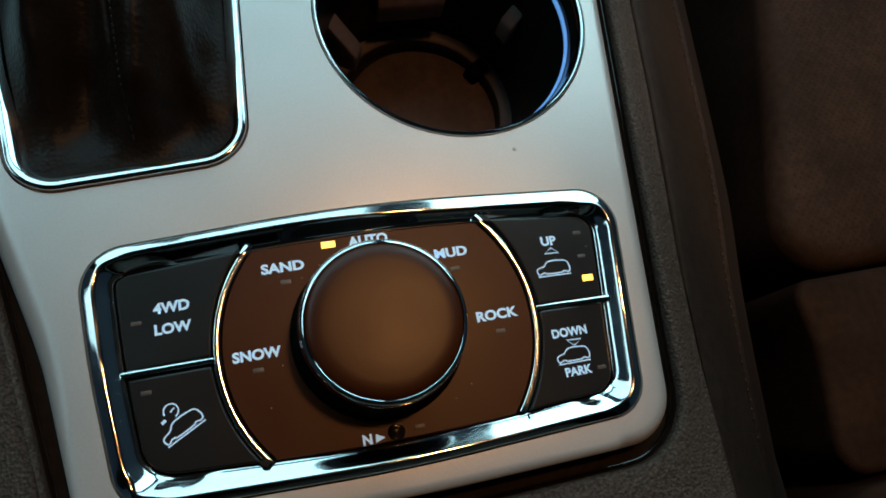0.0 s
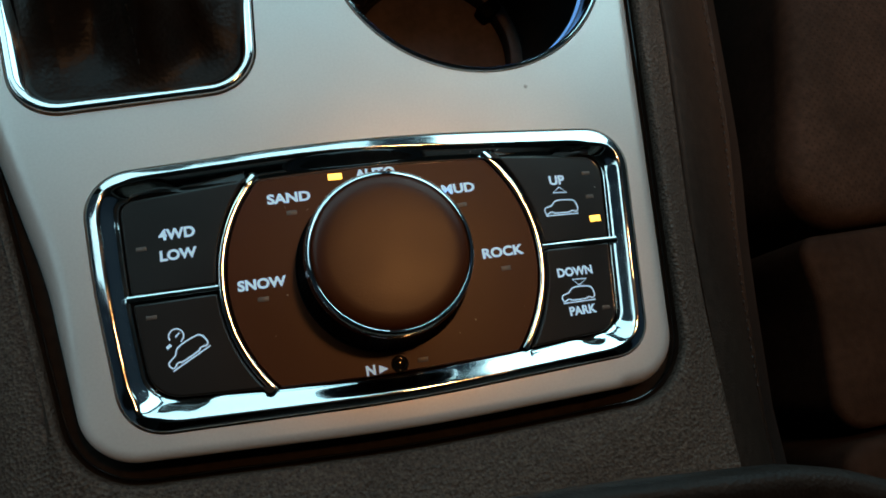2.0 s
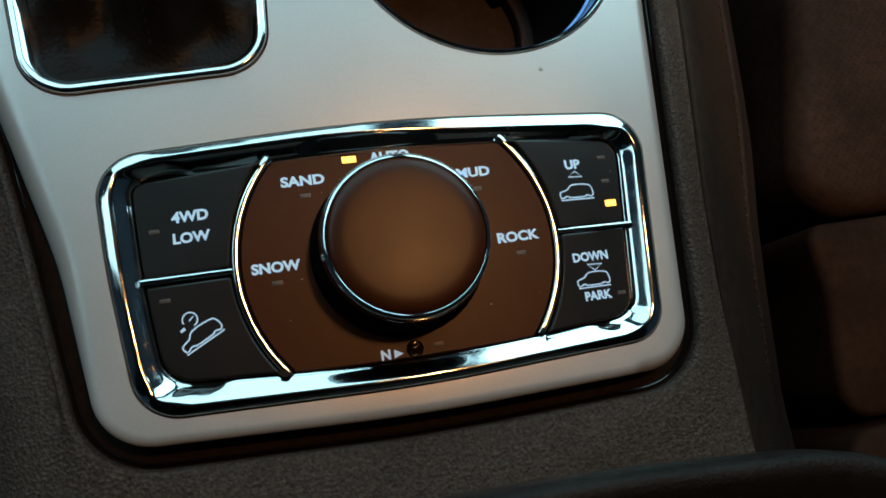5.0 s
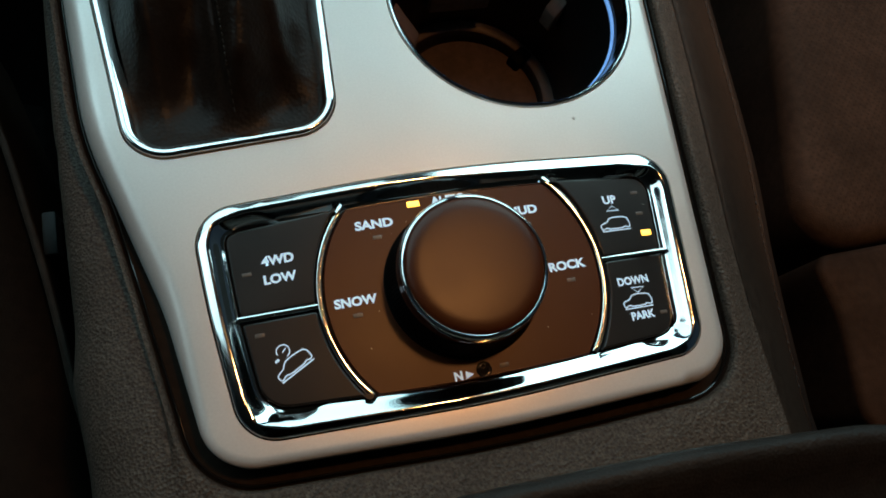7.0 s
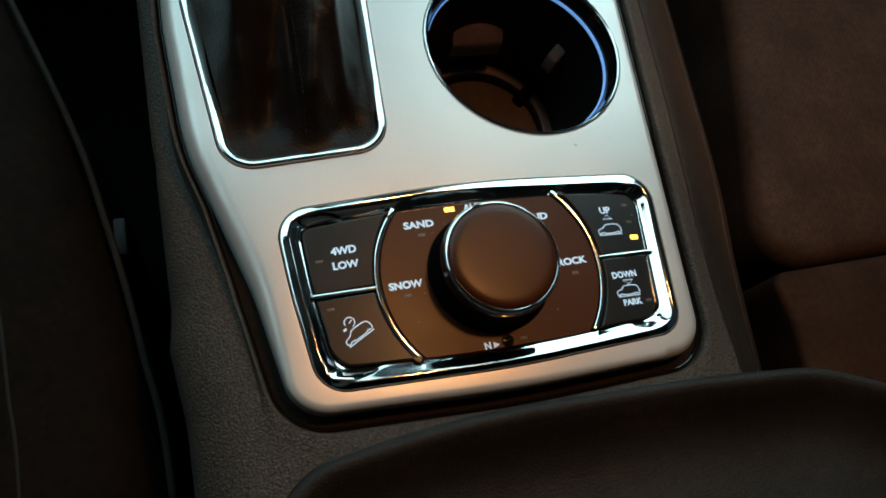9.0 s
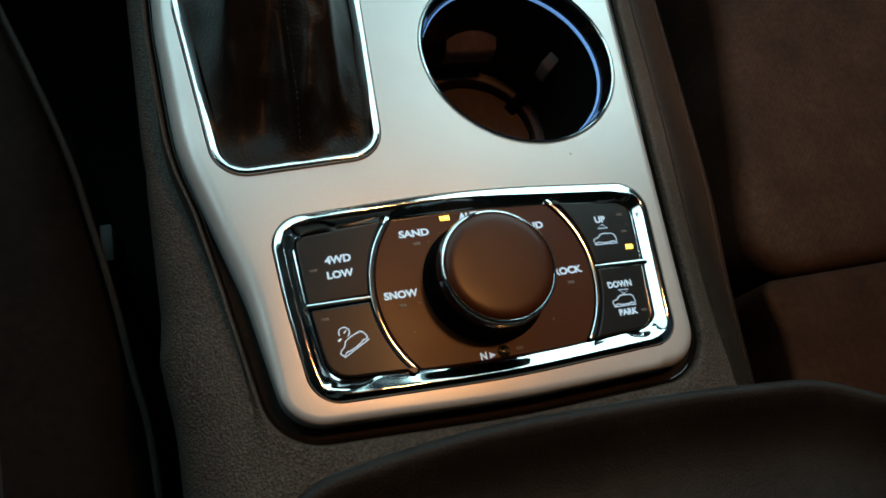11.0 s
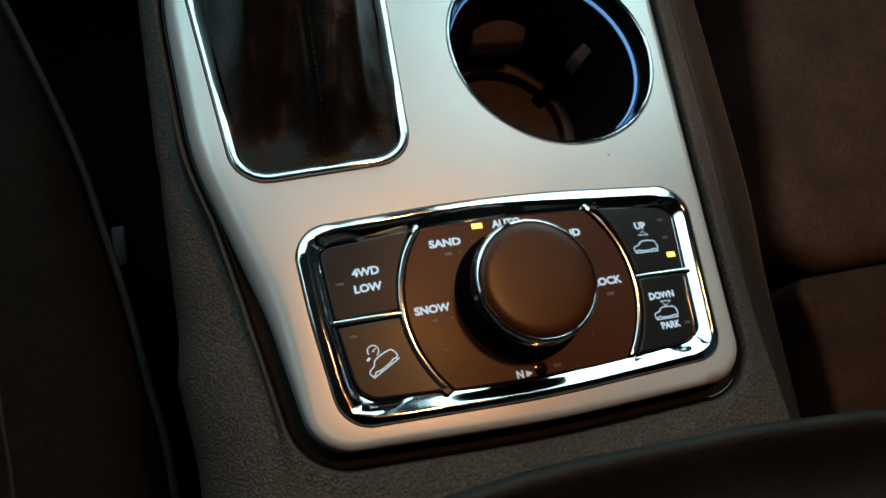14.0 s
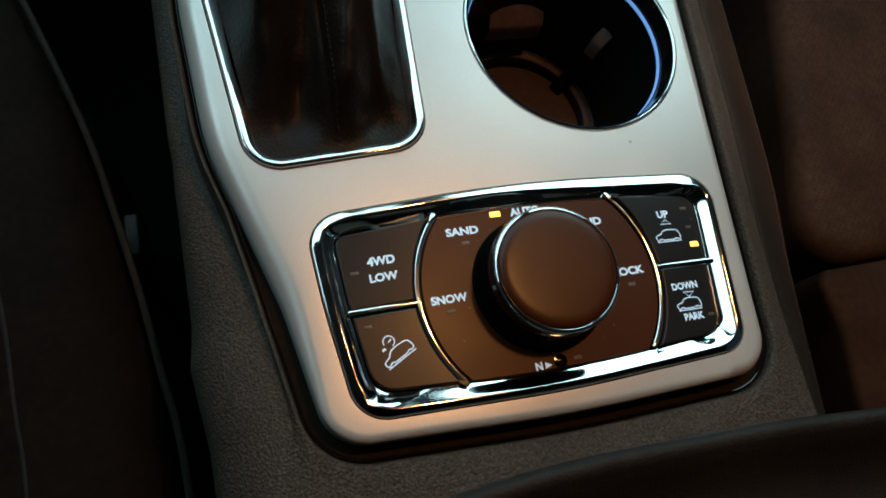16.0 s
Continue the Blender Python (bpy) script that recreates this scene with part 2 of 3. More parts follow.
def stroke(bm, points, width, z, closed=False, thick=0.12):
    """A raised printed line along points (x, y)."""
    pts = [Vector(p) for p in points]
    n = len(pts)
    left, right = [], []
    for i, p in enumerate(pts):
        a = pts[i - 1] if i or closed else p
        b = pts[(i + 1) % n] if i < n - 1 or closed else p
        t = (b - a).normalized()
        side = Vector((-t.y, t.x)) * width / 2
        left.append(p + side)
        right.append(p - side)
    rows = [[bm.verts.new((q.x, q.y, h)) for q in line] for line, h in ((left, z), (left, z + thick), (right, z + thick), (right, z))]
    for a, b in zip(rows, rows[1:]):
        for i in range(n if closed else n - 1):
            j = (i + 1) % n
            bm.faces.new((a[i], a[j], b[j], b[i]))


def smooth_line(points, closed=False, steps=6):
    """A Catmull-Rom curve through points."""
    pts = [Vector(p) for p in points]
    n, out = len(pts), []
    for i in range(n if closed else n - 1):
        p0, p1 = pts[i - 1] if i or closed else pts[i], pts[i]
        p2 = pts[(i + 1) % n]
        p3 = pts[(i + 2) % n] if closed or i < n - 2 else p2
        for k in range(steps):
            t = k / steps
            out.append(0.5 * (2 * p1 + (p2 - p0) * t + (2 * p0 - 5 * p1 + 4 * p2 - p3) * t * t + (3 * p1 - p0 - 3 * p2 + p3) * t ** 3))
    if not closed:
        out.append(pts[-1])
    return out


def radius_at(loop, angle):
    """How far the closed line lies from the origin in a direction."""
    d = Vector((math.cos(angle), math.sin(angle)))
    best = 0.0
    for i, p in enumerate(loop):
        q = loop[(i + 1) % len(loop)]
        e = q - p
        den = d.x * e.y - d.y * e.x
        if abs(den) < 1e-9:
            continue
        far, along = (p.x * e.y - p.y * e.x) / den, (p.x * d.y - p.y * d.x) / den
        if far > 0 and -1e-6 <= along <= 1 + 1e-6:
            best = max(best, far)
    return best


def lettering(text, x, y, width, height, z, parent, mat, bold=0.04):
    """Raised printed letters: x, y is the left end of the base line."""
    data = bpy.data.curves.new("lettering", "FONT")
    data.body, data.size, data.offset, data.extrude, data.resolution_u = text, 1.0, bold, 0.0, 4
    ob = new("lettering", data)
    bpy.context.view_layer.update()
    mesh = bpy.data.meshes.new_from_object(ob.evaluated_get(bpy.context.evaluated_depsgraph_get()))
    bpy.data.objects.remove(ob)
    bpy.data.curves.remove(data)
    xs, ys = [v.co.x for v in mesh.vertices], [v.co.y for v in mesh.vertices]
    x0, y0, w, h = min(xs), min(ys), max(xs) - min(xs), max(ys) - min(ys)
    for v in mesh.vertices:
        v.co = Vector((x + (v.co.x - x0) / w * width, y + (v.co.y - y0) / h * height, z)) * 0.001
    mesh.materials.clear()
    mesh.materials.append(mat)
    made = new("lettering", mesh)
    made.parent = parent
    return tagged(made, "white printed " + text + " lettering")


# ---- outlines shared by the plate and what sits in it ----
PLATE = outline([(-72.3, -35.2, 13), (0, -39.5, 600), (70.9, -39.0, 13), (95.6, 175, 20), (-97.4, 175, 20), (-98.2, 112, 200), (-95.4, 62, 100), (-79.4, 6, 110)])
BEZEL = outline([(-65.2, -31.3, 11), (0, -34.0, 500), (65.0, -32.2, 10), (72.7, 30.6, 11), (0, 35.4, 500), (-71.0, 31.2, 11), (-69.4, 3, 250)], 1.0)
WELL = outline([(-59.6, -24.0, 8), (0, -28.6, 500), (58.9, -25.4, 7), (65.5, 23.9, 5), (0, 28.4, 500), (-63.6, 24.8, 3), (-62.6, 0.4, 250)], 1.0)
BOOT = outline([(-84.8, 47.9, 12), (-27.0, 51.6, 13), (-21.5, 150, 14), (-95.5, 150, 14)])
CUP_X, CUP_Y, CUP_R = 38.3, 93.7, 42.0


# ---- cabin ----
def cabin():
    def slab(name, label, mat, *boxes):
        bm = bmesh.new()
        for b in boxes:
            box(bm, *b)
        tagged(part(name, bm, mat, smooth=0), label, name.split("_")[0], kind="structure")

    slab("floor", "dark carpeted car floor", CARPET, (-800, -1600, -420, 800, 1000, -400))
    slab("ceiling", "dark fabric headliner of the car", HEADLINER, (-800, -1600, 680, 800, 380, 700))
    for name, x0, x1 in (("wall_west", -820, -800), ("wall_east", 800, 820)):
        slab(name, "dark car door trim with a window opening", SHELL, (x0, -1600, -420, x1, 1000, 230), (x0, -1600, 230, x1, -700, 680),
             (x0, -700, 600, x1, 700, 680), (x0, 700, 230, x1, 1000, 680))
    slab("wall_south", "dark rear wall of the cabin", SHELL, (-820, -1620, -420, 820, -1600, 700))
    # unseen block closing the front, sized to keep windshield light off the footwell
    slab("wall_north", "dark dashboard wall below the windshield, unseen, shading the footwell", SHELL, (-820, 500, -220, 820, 1000, 140), (-820, 700, -420, 820, 1000, -220))


cabin()


# ---- overhead lamps ----
def map_lamp(x, y):
    root = thing("reading_lamp", "small round warm lamp on the headliner, unseen", "lamp", "reading lamps")
    bm = bmesh.new()
    lathe(bm, [(38, 680), (38, 673), (35, 670), (31, 670), (31, 675), (31, 680)], x, y, 48)
    part("housing", bm, GREY_PLASTIC, root)
    bm = bmesh.new()
    lathe(bm, [(30.5, 679), (30, 674), (20, 672.5), (0, 672)], x, y, 48)
    part("diffuser", bm, DIFFUSER, root)


map_lamp(130, 130)
# housing for the spot added above the passenger side
map_lamp(210, 130)


# ---- console body ----
def flank_x(y):
    return float(np.interp(y, (-330, -62, -20, 6.5, 24, 62, 100, 185), (80.0, 85.3, 88.0, 90.4, 93.0, 97.8, 102.0, 111.0)))


def console_body():
    root = thing("console_body", "black grained plastic centre console between the seats", "console")
    border = outline([(-80, -330, 8), (80, -330, 8), (85.5, -62, 200), (88.2, -20, 200), (90.6, 6.5, 200), (98.0, 62, 300), (102.2, 101, 300), (111.2, 185, 6), (-102.4, 185, 6), (-101.6, 66, 80), (-87.8, 11, 120), (-83.0, -28, 120)], 3)
    wider = lambda p: 8.0 - 3.4 * (min(1.0, max(0.0, (p.y - 5) / 35)) if p.x < 0 else 0.0)
    fall = lambda p: float(np.interp(p.y, (-60, -20, 20, 60), (0.0, 2.0, 6.0, 11.0))) if p.x < -60 else float(np.interp(p.y, (-80, -25), (0.0, 2.6)))
    # rays from the middle of the plate join its opening to the outer border
    middle, count = Vector((0, 50)), 420
    around = lambda loop: [middle + Vector((math.cos(a), math.sin(a))) * radius_at([p - middle for p in loop], a) for a in [math.tau * k / count for k in range(count)]]
    lip, rim = around(shifted(PLATE, wider)), around(border)
    bm = bmesh.new()
    last = None
    for s in (0.0, 0.12, 0.3, 0.5, 0.7, 0.86, 1.0):
        verts = [bm.verts.new((*p.lerp(q, s), -4.2 - fall(q) * s ** 1.5)) for p, q in zip(lip, rim)]
        if last:
            bridge(bm, last, verts)
        else:
            inner = verts
        last = verts
    # the step down to the plate's seat
    for d, z in ((-0.5, -4.45), (-0.9, -4.95), (-1.15, -5.8), (-1.3, -7.0)):
        verts = ring(bm, shifted(lip, d), z)
        bridge(bm, inner, verts)
        inner = verts
    # rounded outer edge, wide towards the driver, and the flanks down to the floor
    wide = lambda p: float(np.interp(p.y, (0, 66), (24.0, 7.0))) if p.x < -60 else 1.6
    for k in range(1, 9):
        a = math.pi / 2 * k / 8
        verts = ring(bm, shifted(rim, lambda p: wide(p) * math.sin(a)), lambda p: -4.2 - fall(p) - wide(p) * (1 - math.cos(a)))
        bridge(bm, last, verts)
        last = verts
    verts = ring(bm, shifted(rim, lambda p: wide(p) + 1), -399.5)
    bridge(bm, last, verts)
    part("surround", bm, GRAINED, root)
    # recess round the plate, shade put into its dark colour, with a thin bead
    bm = bmesh.new()
    lofted(bm, lip, [(-1.28, -6.9), (-1.5, -8.3), (-2.2, -9.4), (-9.5, -9.6)], cap=False)
    part("recess", bm, GROOVE_SHADE, root, "recess round the plate, shade put into its dark colour")
    # glossy tube added to catch the thin glint of the parting line
    bm = bmesh.new()
    tube(bm, [Vector((p.x, p.y, -7.2)) for p in evened(shifted(lip, -2.4), 1.5, 2)], 0.3, closed=True)
    part("gasket", bm, GLOSS_BLACK, root, "thin glossy black bead added for a glint")
    # leather flank towards the passenger
    def flank_point(dx, y, z):
        return Vector((flank_x(y) + dx, y, z - float(np.interp(y, (-60, 40), (9.0, 0.0))) * min(1.0, dx / 39)))

    def flank_sheet(profile):
        bm, rows = bmesh.new(), []
        for k in range(60):
            y = -330 + 515 * k / 59
            rows.append([bm.verts.new(flank_point(dx, y, z)) for dx, z in profile])
        for a, b in zip(rows, rows[1:]):
            for i in range(len(a) - 1):
                bm.faces.new((a[i], a[i + 1], b[i + 1], b[i]))
        return bm

    flank = part("side_pad", flank_sheet(((0.8, -14.0), (2.2, -13.0), (2.6, -10.4), (3.4, -9.2), (5.0, -9.2), (11, -12.2), (20, -18.6), (29, -26.6), (36.8, -34.0), (39.4, -37.6))), PAD_LEATHER, root, "dark leather side pad with a stitched seam", smooth=60)
    part("side_panel", flank_sheet(((39.2, -37.8), (40.6, -37.2), (44, -41), (54, -52), (65, -66), (73, -84), (78, -110), (80, -399))), LEATHER, root, "black lower side panel", smooth=60)
    bm = bmesh.new()
    for k in range(72):
        y = -50 + 3.1 * k
        tube(bm, [flank_point(35.0, y, -32.2), flank_point(35.1, y + 0.7, -31.8), flank_point(35.2, y + 1.4, -32.2)], 0.3, n=5)
    tagged(part("stitching", bm, THREAD, flank), kind="stuff")


console_body()


# ---- trim plate ----
def trim_plate():
    root = thing("trim_plate", "satin silver console trim plate with rounded edges", "trim")
    bm = bmesh.new()
    # the edge rolls over softly towards the driver, tighter at the rear
    turn = lambda p: 3.5 * min(1.0, max(0.0, (p.y + 30) / 45)) if p.x < -60 else (2.0 if p.x > 55 else 0.0)
    roll = lambda p: 2.6 + (1.25 if p.x < 0 else 0.6) * turn(p)
    drop = lambda p: 1.5 + (1.5 if p.x < 0 else 0.85) * turn(p)
    face = shifted(PLATE, lambda p: 1.5 - roll(p))
    holes = [shifted(BEZEL, 0.5), shifted(BOOT, 0.5), circle(CUP_X, CUP_Y, CUP_R + 0.45)]
    rings = sheet(bm, [face] + holes, 0.0)
    last = rings[0]
    for k in range(1, 8):
        a = math.pi / 2 * k / 7
        verts = ring(bm, shifted(PLATE, lambda p: 1.5 - roll(p) * (1 - math.sin(a))), lambda p: -drop(p) * (1 - math.cos(a)))
        bridge(bm, last, verts)
        last = verts
    verts = ring(bm, shifted(PLATE, 1.5), -10.0)
    bridge(bm, last, verts)
    for verts, loop in zip(rings[1:], holes):
        low = ring(bm, loop, -2.5)
        bridge(bm, verts, low)
    part("plate", bm, SILVER, root, smooth=50)
    bm = bmesh.new()
    lathe(bm, [(0.6, 0.02), (0.55, 0.12), (0.3, 0.18), (0, 0.2)], 46.8, 46.2, 12)
    part("speck", bm, DIRT, root, "small grey speck of dirt")


trim_plate()


# ---- terrain dial panel ----
DISC_Z = -0.4


def bezel_part(root):
    bm = bmesh.new()
    n = 420
    # a gentle outer slope up to the ridge, a steeper inner slope and a thin rounded inner lip
    profile = ((0.0, -1.5), (0.0, 0.1), (0.015, 0.32), (0.05, 0.48), (0.10, 0.60), (0.20, 0.80), (0.33, 1.05), (0.42, 1.22), (0.46, 1.29), (0.50, 1.31), (0.54, 1.24), (0.60, 1.00), (0.70, 0.54), (0.80, 0.08), (0.87, -0.24), (0.91, -0.38), (0.945, -0.43), (0.975, -0.52), (1.0, -0.85), (1.0, -2.5))
    ease = lambda x: (lambda c: c * c * (3 - 2 * c))(min(1.0, max(0.0, x)))
    rings = [[] for _ in profile]
    for k in range(n):
        a = math.tau * k / n
        r0, r1 = radius_at(BEZEL, a), radius_at(WELL, a)
        # the way the border faces here
        p, q = [Vector((math.cos(e), math.sin(e))) * radius_at(BEZEL, e) for e in (a - 0.012, a + 0.012)]
        facing = Vector((q.y - p.y, p.x - q.x)).normalized()
        width = (r0 - r1) * (facing.x * math.cos(a) + facing.y * math.sin(a))
        # the inner slope is shallow at the rear, steep towards the passenger, and the ridge lies further out there
        rear, side = ease((-facing.y - 0.3) / 0.4), ease((facing.x - 0.5) / 0.35)
        ridge = 0.5 - 0.2 * rear - 0.15 * side * (1 - rear) - 0.2 * ease((facing.y - 0.4) / 0.4) * ease((35 - r0 * math.cos(a)) / 55) - 0.1 * ease((-facing.x - 0.5) / 0.35)
        steep = (0.80 - 0.27 * rear + 0.12 * side * (1 - rear)) * width / 4.48 * (0.94 - ridge) / 0.44
        for line, (s, z) in zip(rings, profile):
            s2 = s * ridge / 0.5 if s < 0.5 else ridge + (s - 0.5) * (1 - ridge) / 0.5
            r = r0 + (r1 - r0) * s2
            line.append(bm.verts.new((r * math.cos(a), r * math.sin(a), 1.31 + (z - 1.31) * steep if 0.5 < s < 0.99 else min(z, 1.31 - 1.95 * steep) if s > 0.9 else z)))
    for a, b in zip(rings, rings[1:]):
        bridge(bm, a, b)
    part("bezel", bm, CHROME, root, "polished chrome bezel", smooth=60)
    bm = bmesh.new()
    bm.faces.new(ring(bm, shifted(WELL, 0.8), -2.2))
    part("backing", bm, MATT_BLACK, root)


def slab_between(bm, inner, outer, z, edge=0.5, deep=1.6):
    """A raised pad whose border is the line outer then the line inner reversed."""
    loop = evened(outer + inner[::-1], 0.5, 3)
    area = sum(p.x * loop[(i + 1) % len(loop)].y - p.y * loop[(i + 1) % len(loop)].x for i, p in enumerate(loop))
    if area < 0:
        loop.reverse()
    lofted(bm, loop, [(0, z - deep), (0, z - edge), (-edge * 0.35, z - edge * 0.3), (-edge, z)])


def pad_lines(a0, a1, r_in, low, high):
    """Border lines of a key between the dial's circle and the bezel."""
    inner, outer = [], []
    for k in range(41):
        a = a0 + (a1 - a0) * k / 40
        c, s = math.cos(a), math.sin(a)
        r = radius_at(WELL, a) - 0.55
        inner.append(Vector((r_in * c, min(max(r_in * s, low), high))))
        outer.append(Vector((r * c, min(max(r * s, low), high))))
    return inner, outer


def car_icon(bm, x, y, size, z, turn=0.0):
    """The outline of a car from the side, with a line below it."""
    c, s = math.cos(turn), math.sin(turn)
    put = lambda u, v: (x + size * (u * c - 0.84 * v * s), y + size * (u * s + 0.84 * v * c))
    body = [(-0.46, 0.06), (-0.50, 0.16), (-0.47, 0.26), (-0.34, 0.31), (-0.26, 0.34), (-0.14, 0.47), (0.08, 0.50), (0.36, 0.47), (0.46, 0.40), (0.50, 0.24), (0.49, 0.12),
            (0.42, 0.07), (0.36, 0.10), (0.28, 0.11), (0.22, 0.07), (-0.20, 0.07), (-0.26, 0.11), (-0.34, 0.11), (-0.40, 0.07)]
    stroke(bm, [put(*p) for p in smooth_line(body, True, 4)], 0.35, z, closed=True)
    stroke(bm, [put(-0.5, 0.0), put(0.5, 0.0)], 0.34, z)


def indicator(parent, x, y, lit=False, w=2.6, h=1.15, z=DISC_Z):
    bm = bmesh.new()
    box(bm, x - w / 2, y - h / 2, z - 0.3, x + w / 2, y + h / 2, z + 0.12, 0.1)
    part("indicator", bm, LED_ON if lit else LED_OFF, parent, "lit amber indicator" if lit else "unlit grey indicator")


def terrain_panel():
    root = thing("terrain_panel", "black terrain selector panel with chrome bezel in silver plate", "control panel")
    bezel_part(root)
    # centre plate
    bm = bmesh.new()
    loop = []
    for k in range(240):
        a = math.tau * k / 240
        r = min(39.9, radius_at(WELL, a) - 0.45)
        loop.append(Vector((r * math.cos(a), r * math.sin(a))))
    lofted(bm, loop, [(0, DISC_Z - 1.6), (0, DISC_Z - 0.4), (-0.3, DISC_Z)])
    disc = part("dial_plate", bm, SATIN_LAMPLIT, root, "satin black dial plate with lamp tint in its colour")
    for text, x, y, w, h in (("SNOW", -37.6, -1.6, 11.7, 2.7), ("SAND", -28.1, 19.6, 10.9, 2.7), ("AUTO", -5.1, 23.8, 10.6, 2.8), ("MUD", 17.2, 17.1, 9.1, 2.7), ("ROCK", 24.9, -1.7, 11.5, 2.8), ("N", -9.8, -26.7, 2.3, 2.5)):
        lettering(text, x, y, w, h, DISC_Z + 0.08, disc, PRINT)
    bm = bmesh.new()
    bm.faces.new([bm.verts.new((x, y, DISC_Z + 0.08)) for x, y in ((-6.7, -26.6), (-4.3, -25.7), (-6.5, -24.5))])
    part("arrow_mark", bm, PRINT, disc, "white printed arrow")
    indicator(disc, -10.3, 25.3, True, 3.6, 1.7)
    for x, y in ((-22.4, 16.9), (-31.9, -4.2), (22.0, 13.8), (30.6, -4.9), (4.6, -24.9)):
        indicator(disc, x, y)
    # neutral key, recessed
    bm = bmesh.new()
    lathe(bm, [(2.2, DISC_Z + 0.02), (2.15, DISC_Z + 0.3), (1.8, DISC_Z + 0.35), (1.6, DISC_Z + 0.05), (1.4, DISC_Z + 0.03), (0.9, DISC_Z + 0.25), (0, DISC_Z + 0.35)], -1.3, -25.0, 32)
    part("neutral_key", bm, GLOSS_BLACK, disc, "small round glossy black key")
    # chrome dividers
    for side in (-1, 1):
        bm = bmesh.new()
        top = math.asin(27.6 / 41.1)
        arc = [Vector((side * 41.1 * math.cos(a), 41.1 * math.sin(a), -0.25 - 0.45 * max(0.0, abs(a) / top - 0.93) / 0.07)) for a in [-0.95 * top + 1.95 * top * k / 60 for k in range(61)]]
        tube(bm, arc, lambda s: 0.92 + 0.5 * max(0.0, 2 * s - 1.90) / 0.10, n=12, squash=0.5)
        part("arc_divider", bm, CHROME, root, "thin chrome arc")
        bm = bmesh.new()
        ends = ((-62.8, 0.2), (-41.2, 0.3)) if side < 0 else ((41.2, -0.3), (63.4, -0.9))
        tube(bm, [Vector((*ends[0], -0.45)), Vector((*ends[0], -0.45)).lerp(Vector((*ends[1], -0.45)), 0.5), Vector((*ends[1], -0.45))], 0.7, n=12, squash=0.5)
        part("key_divider", bm, CHROME, root, "thin chrome bar")
    # four keys
    t = math.asin(26.6 / 42.3)
    made = {}
    for name, a0, a1, low, high in (("drive_key", math.pi - t, math.pi, 1.0, 40), ("descent_key", math.pi, math.pi + t, -40, -1.2), ("raise_key", 0.0, t, 0.1, 40), ("lower_key", -t, 0.0, -40, -1.5)):
        bm = bmesh.new()
        inner, outer = pad_lines(a0, a1, 42.4, low, high)
        slab_between(bm, inner, outer, DISC_Z - 0.1)
        made[name] = part(name, bm, KEY_BLACK, root, "satin black push key", smooth=15)
    z = DISC_Z + 0.0
    lettering("4WD", -54.6, 13.6, 8.6, 2.8, z, made["drive_key"], PRINT)
    lettering("LOW", -54.7, 8.4, 8.7, 2.7, z, made["drive_key"], PRINT)
    lettering("UP", 47.6, 16.2, 4.7, 2.7, z, made["raise_key"], PRINT)
    lettering("DOWN", 44.1, -9.6, 10.5, 2.5, z, made["lower_key"], PRINT)
    lettering("PARK", 45.3, -20.1, 8.0, 2.4, z, made["lower_key"], PRINT)
    for key, marks in (("raise_key", (((47.9, 14.0), (52.1, 13.9), (50.2, 15.5)), (49.4, 7.6, 10.0))), ("lower_key", (((47.9, -10.5), (52.2, -10.7), (49.8, -12.2)), (48.8, -16.6, 9.6)))):
        bm = bmesh.new()
        stroke(bm, marks[0], 0.35, z - 0.05, closed=True)
        part("arrow_mark", bm, PRINT, made[key], "white printed triangle")
        bm = bmesh.new()
        car_icon(bm, *marks[1], z - 0.05)
        part("car_mark", bm, PRINT, made[key], "white printed car outline")
    bm = bmesh.new()
    car_icon(bm, -49.6, -15.8, 10.0, z - 0.05, radians(28))
    stroke(bm, [(-52.7 + 1.7 * math.cos(radians(a)), -10.0 + 1.7 * math.sin(radians(a))) for a in range(-60, 211, 15)], 0.33, z - 0.05)
    stroke(bm, [(-52.9, -10.3), (-51.9, -9.3)], 0.33, z - 0.05)
    stroke(bm, [(-55.0, -12.6), (-54.0, -11.9)], 0.7, z - 0.05)
    part("descent_mark", bm, PRINT, made["descent_key"], "white printed car on a slope")
    indicator(made["raise_key"], 59.1, 5.7, True, 3.2, 1.7, z)
    for key, x, y in (("raise_key", 59.0, 12.1), ("raise_key", 59.4, 19.0), ("lower_key", 56.3, -19.1), ("descent_key", -57.8, -4.8), ("drive_key", -58.8, 12.2)):
        indicator(made[key], x, y, False, 2.4, 1.0, z - 0.08)
    # the keys fall away a little from the dial
    for key, slope, middle in (("drive_key", 0.09, -52), ("descent_key", 0.05, -52), ("raise_key", -0.10, 52), ("lower_key", -0.10, 52)):
        for ob in [made[key], *made[key].children]:
            for v in ob.data.vertices:
                v.co.z += slope * (v.co.x - middle * 0.001)
    # specks of dust
    rng = random.Random(4)
    bm = bmesh.new()
    for x0, y0, x1, y1, count in ((20, 27.5, 36, 29.5, 9), (44, 2, 62, 24, 9), (-62, -22, -44, 22, 7), (-36, -20, 36, 24, 12)):
        for _ in range(count):
            px, py, r = rng.uniform(x0, x1), rng.uniform(y0, y1), rng.uniform(0.07, 0.16)
            if math.hypot(px, py) > 23.5:
                bm.faces.new([bm.verts.new((px + r * math.cos(k * 1.2566) * rng.uniform(0.6, 1.4), py + r * math.sin(k * 1.2566), DISC_Z + (0.12 if abs(py) < 26 else 1.6))) for k in range(5)])
    tagged(part("dust", bm, DIRT, root, "fine grey dust specks", smooth=0), kind="stuff")
    # rotary knob
    kx, ky = -1.2, 0.3
    bm = bmesh.new()
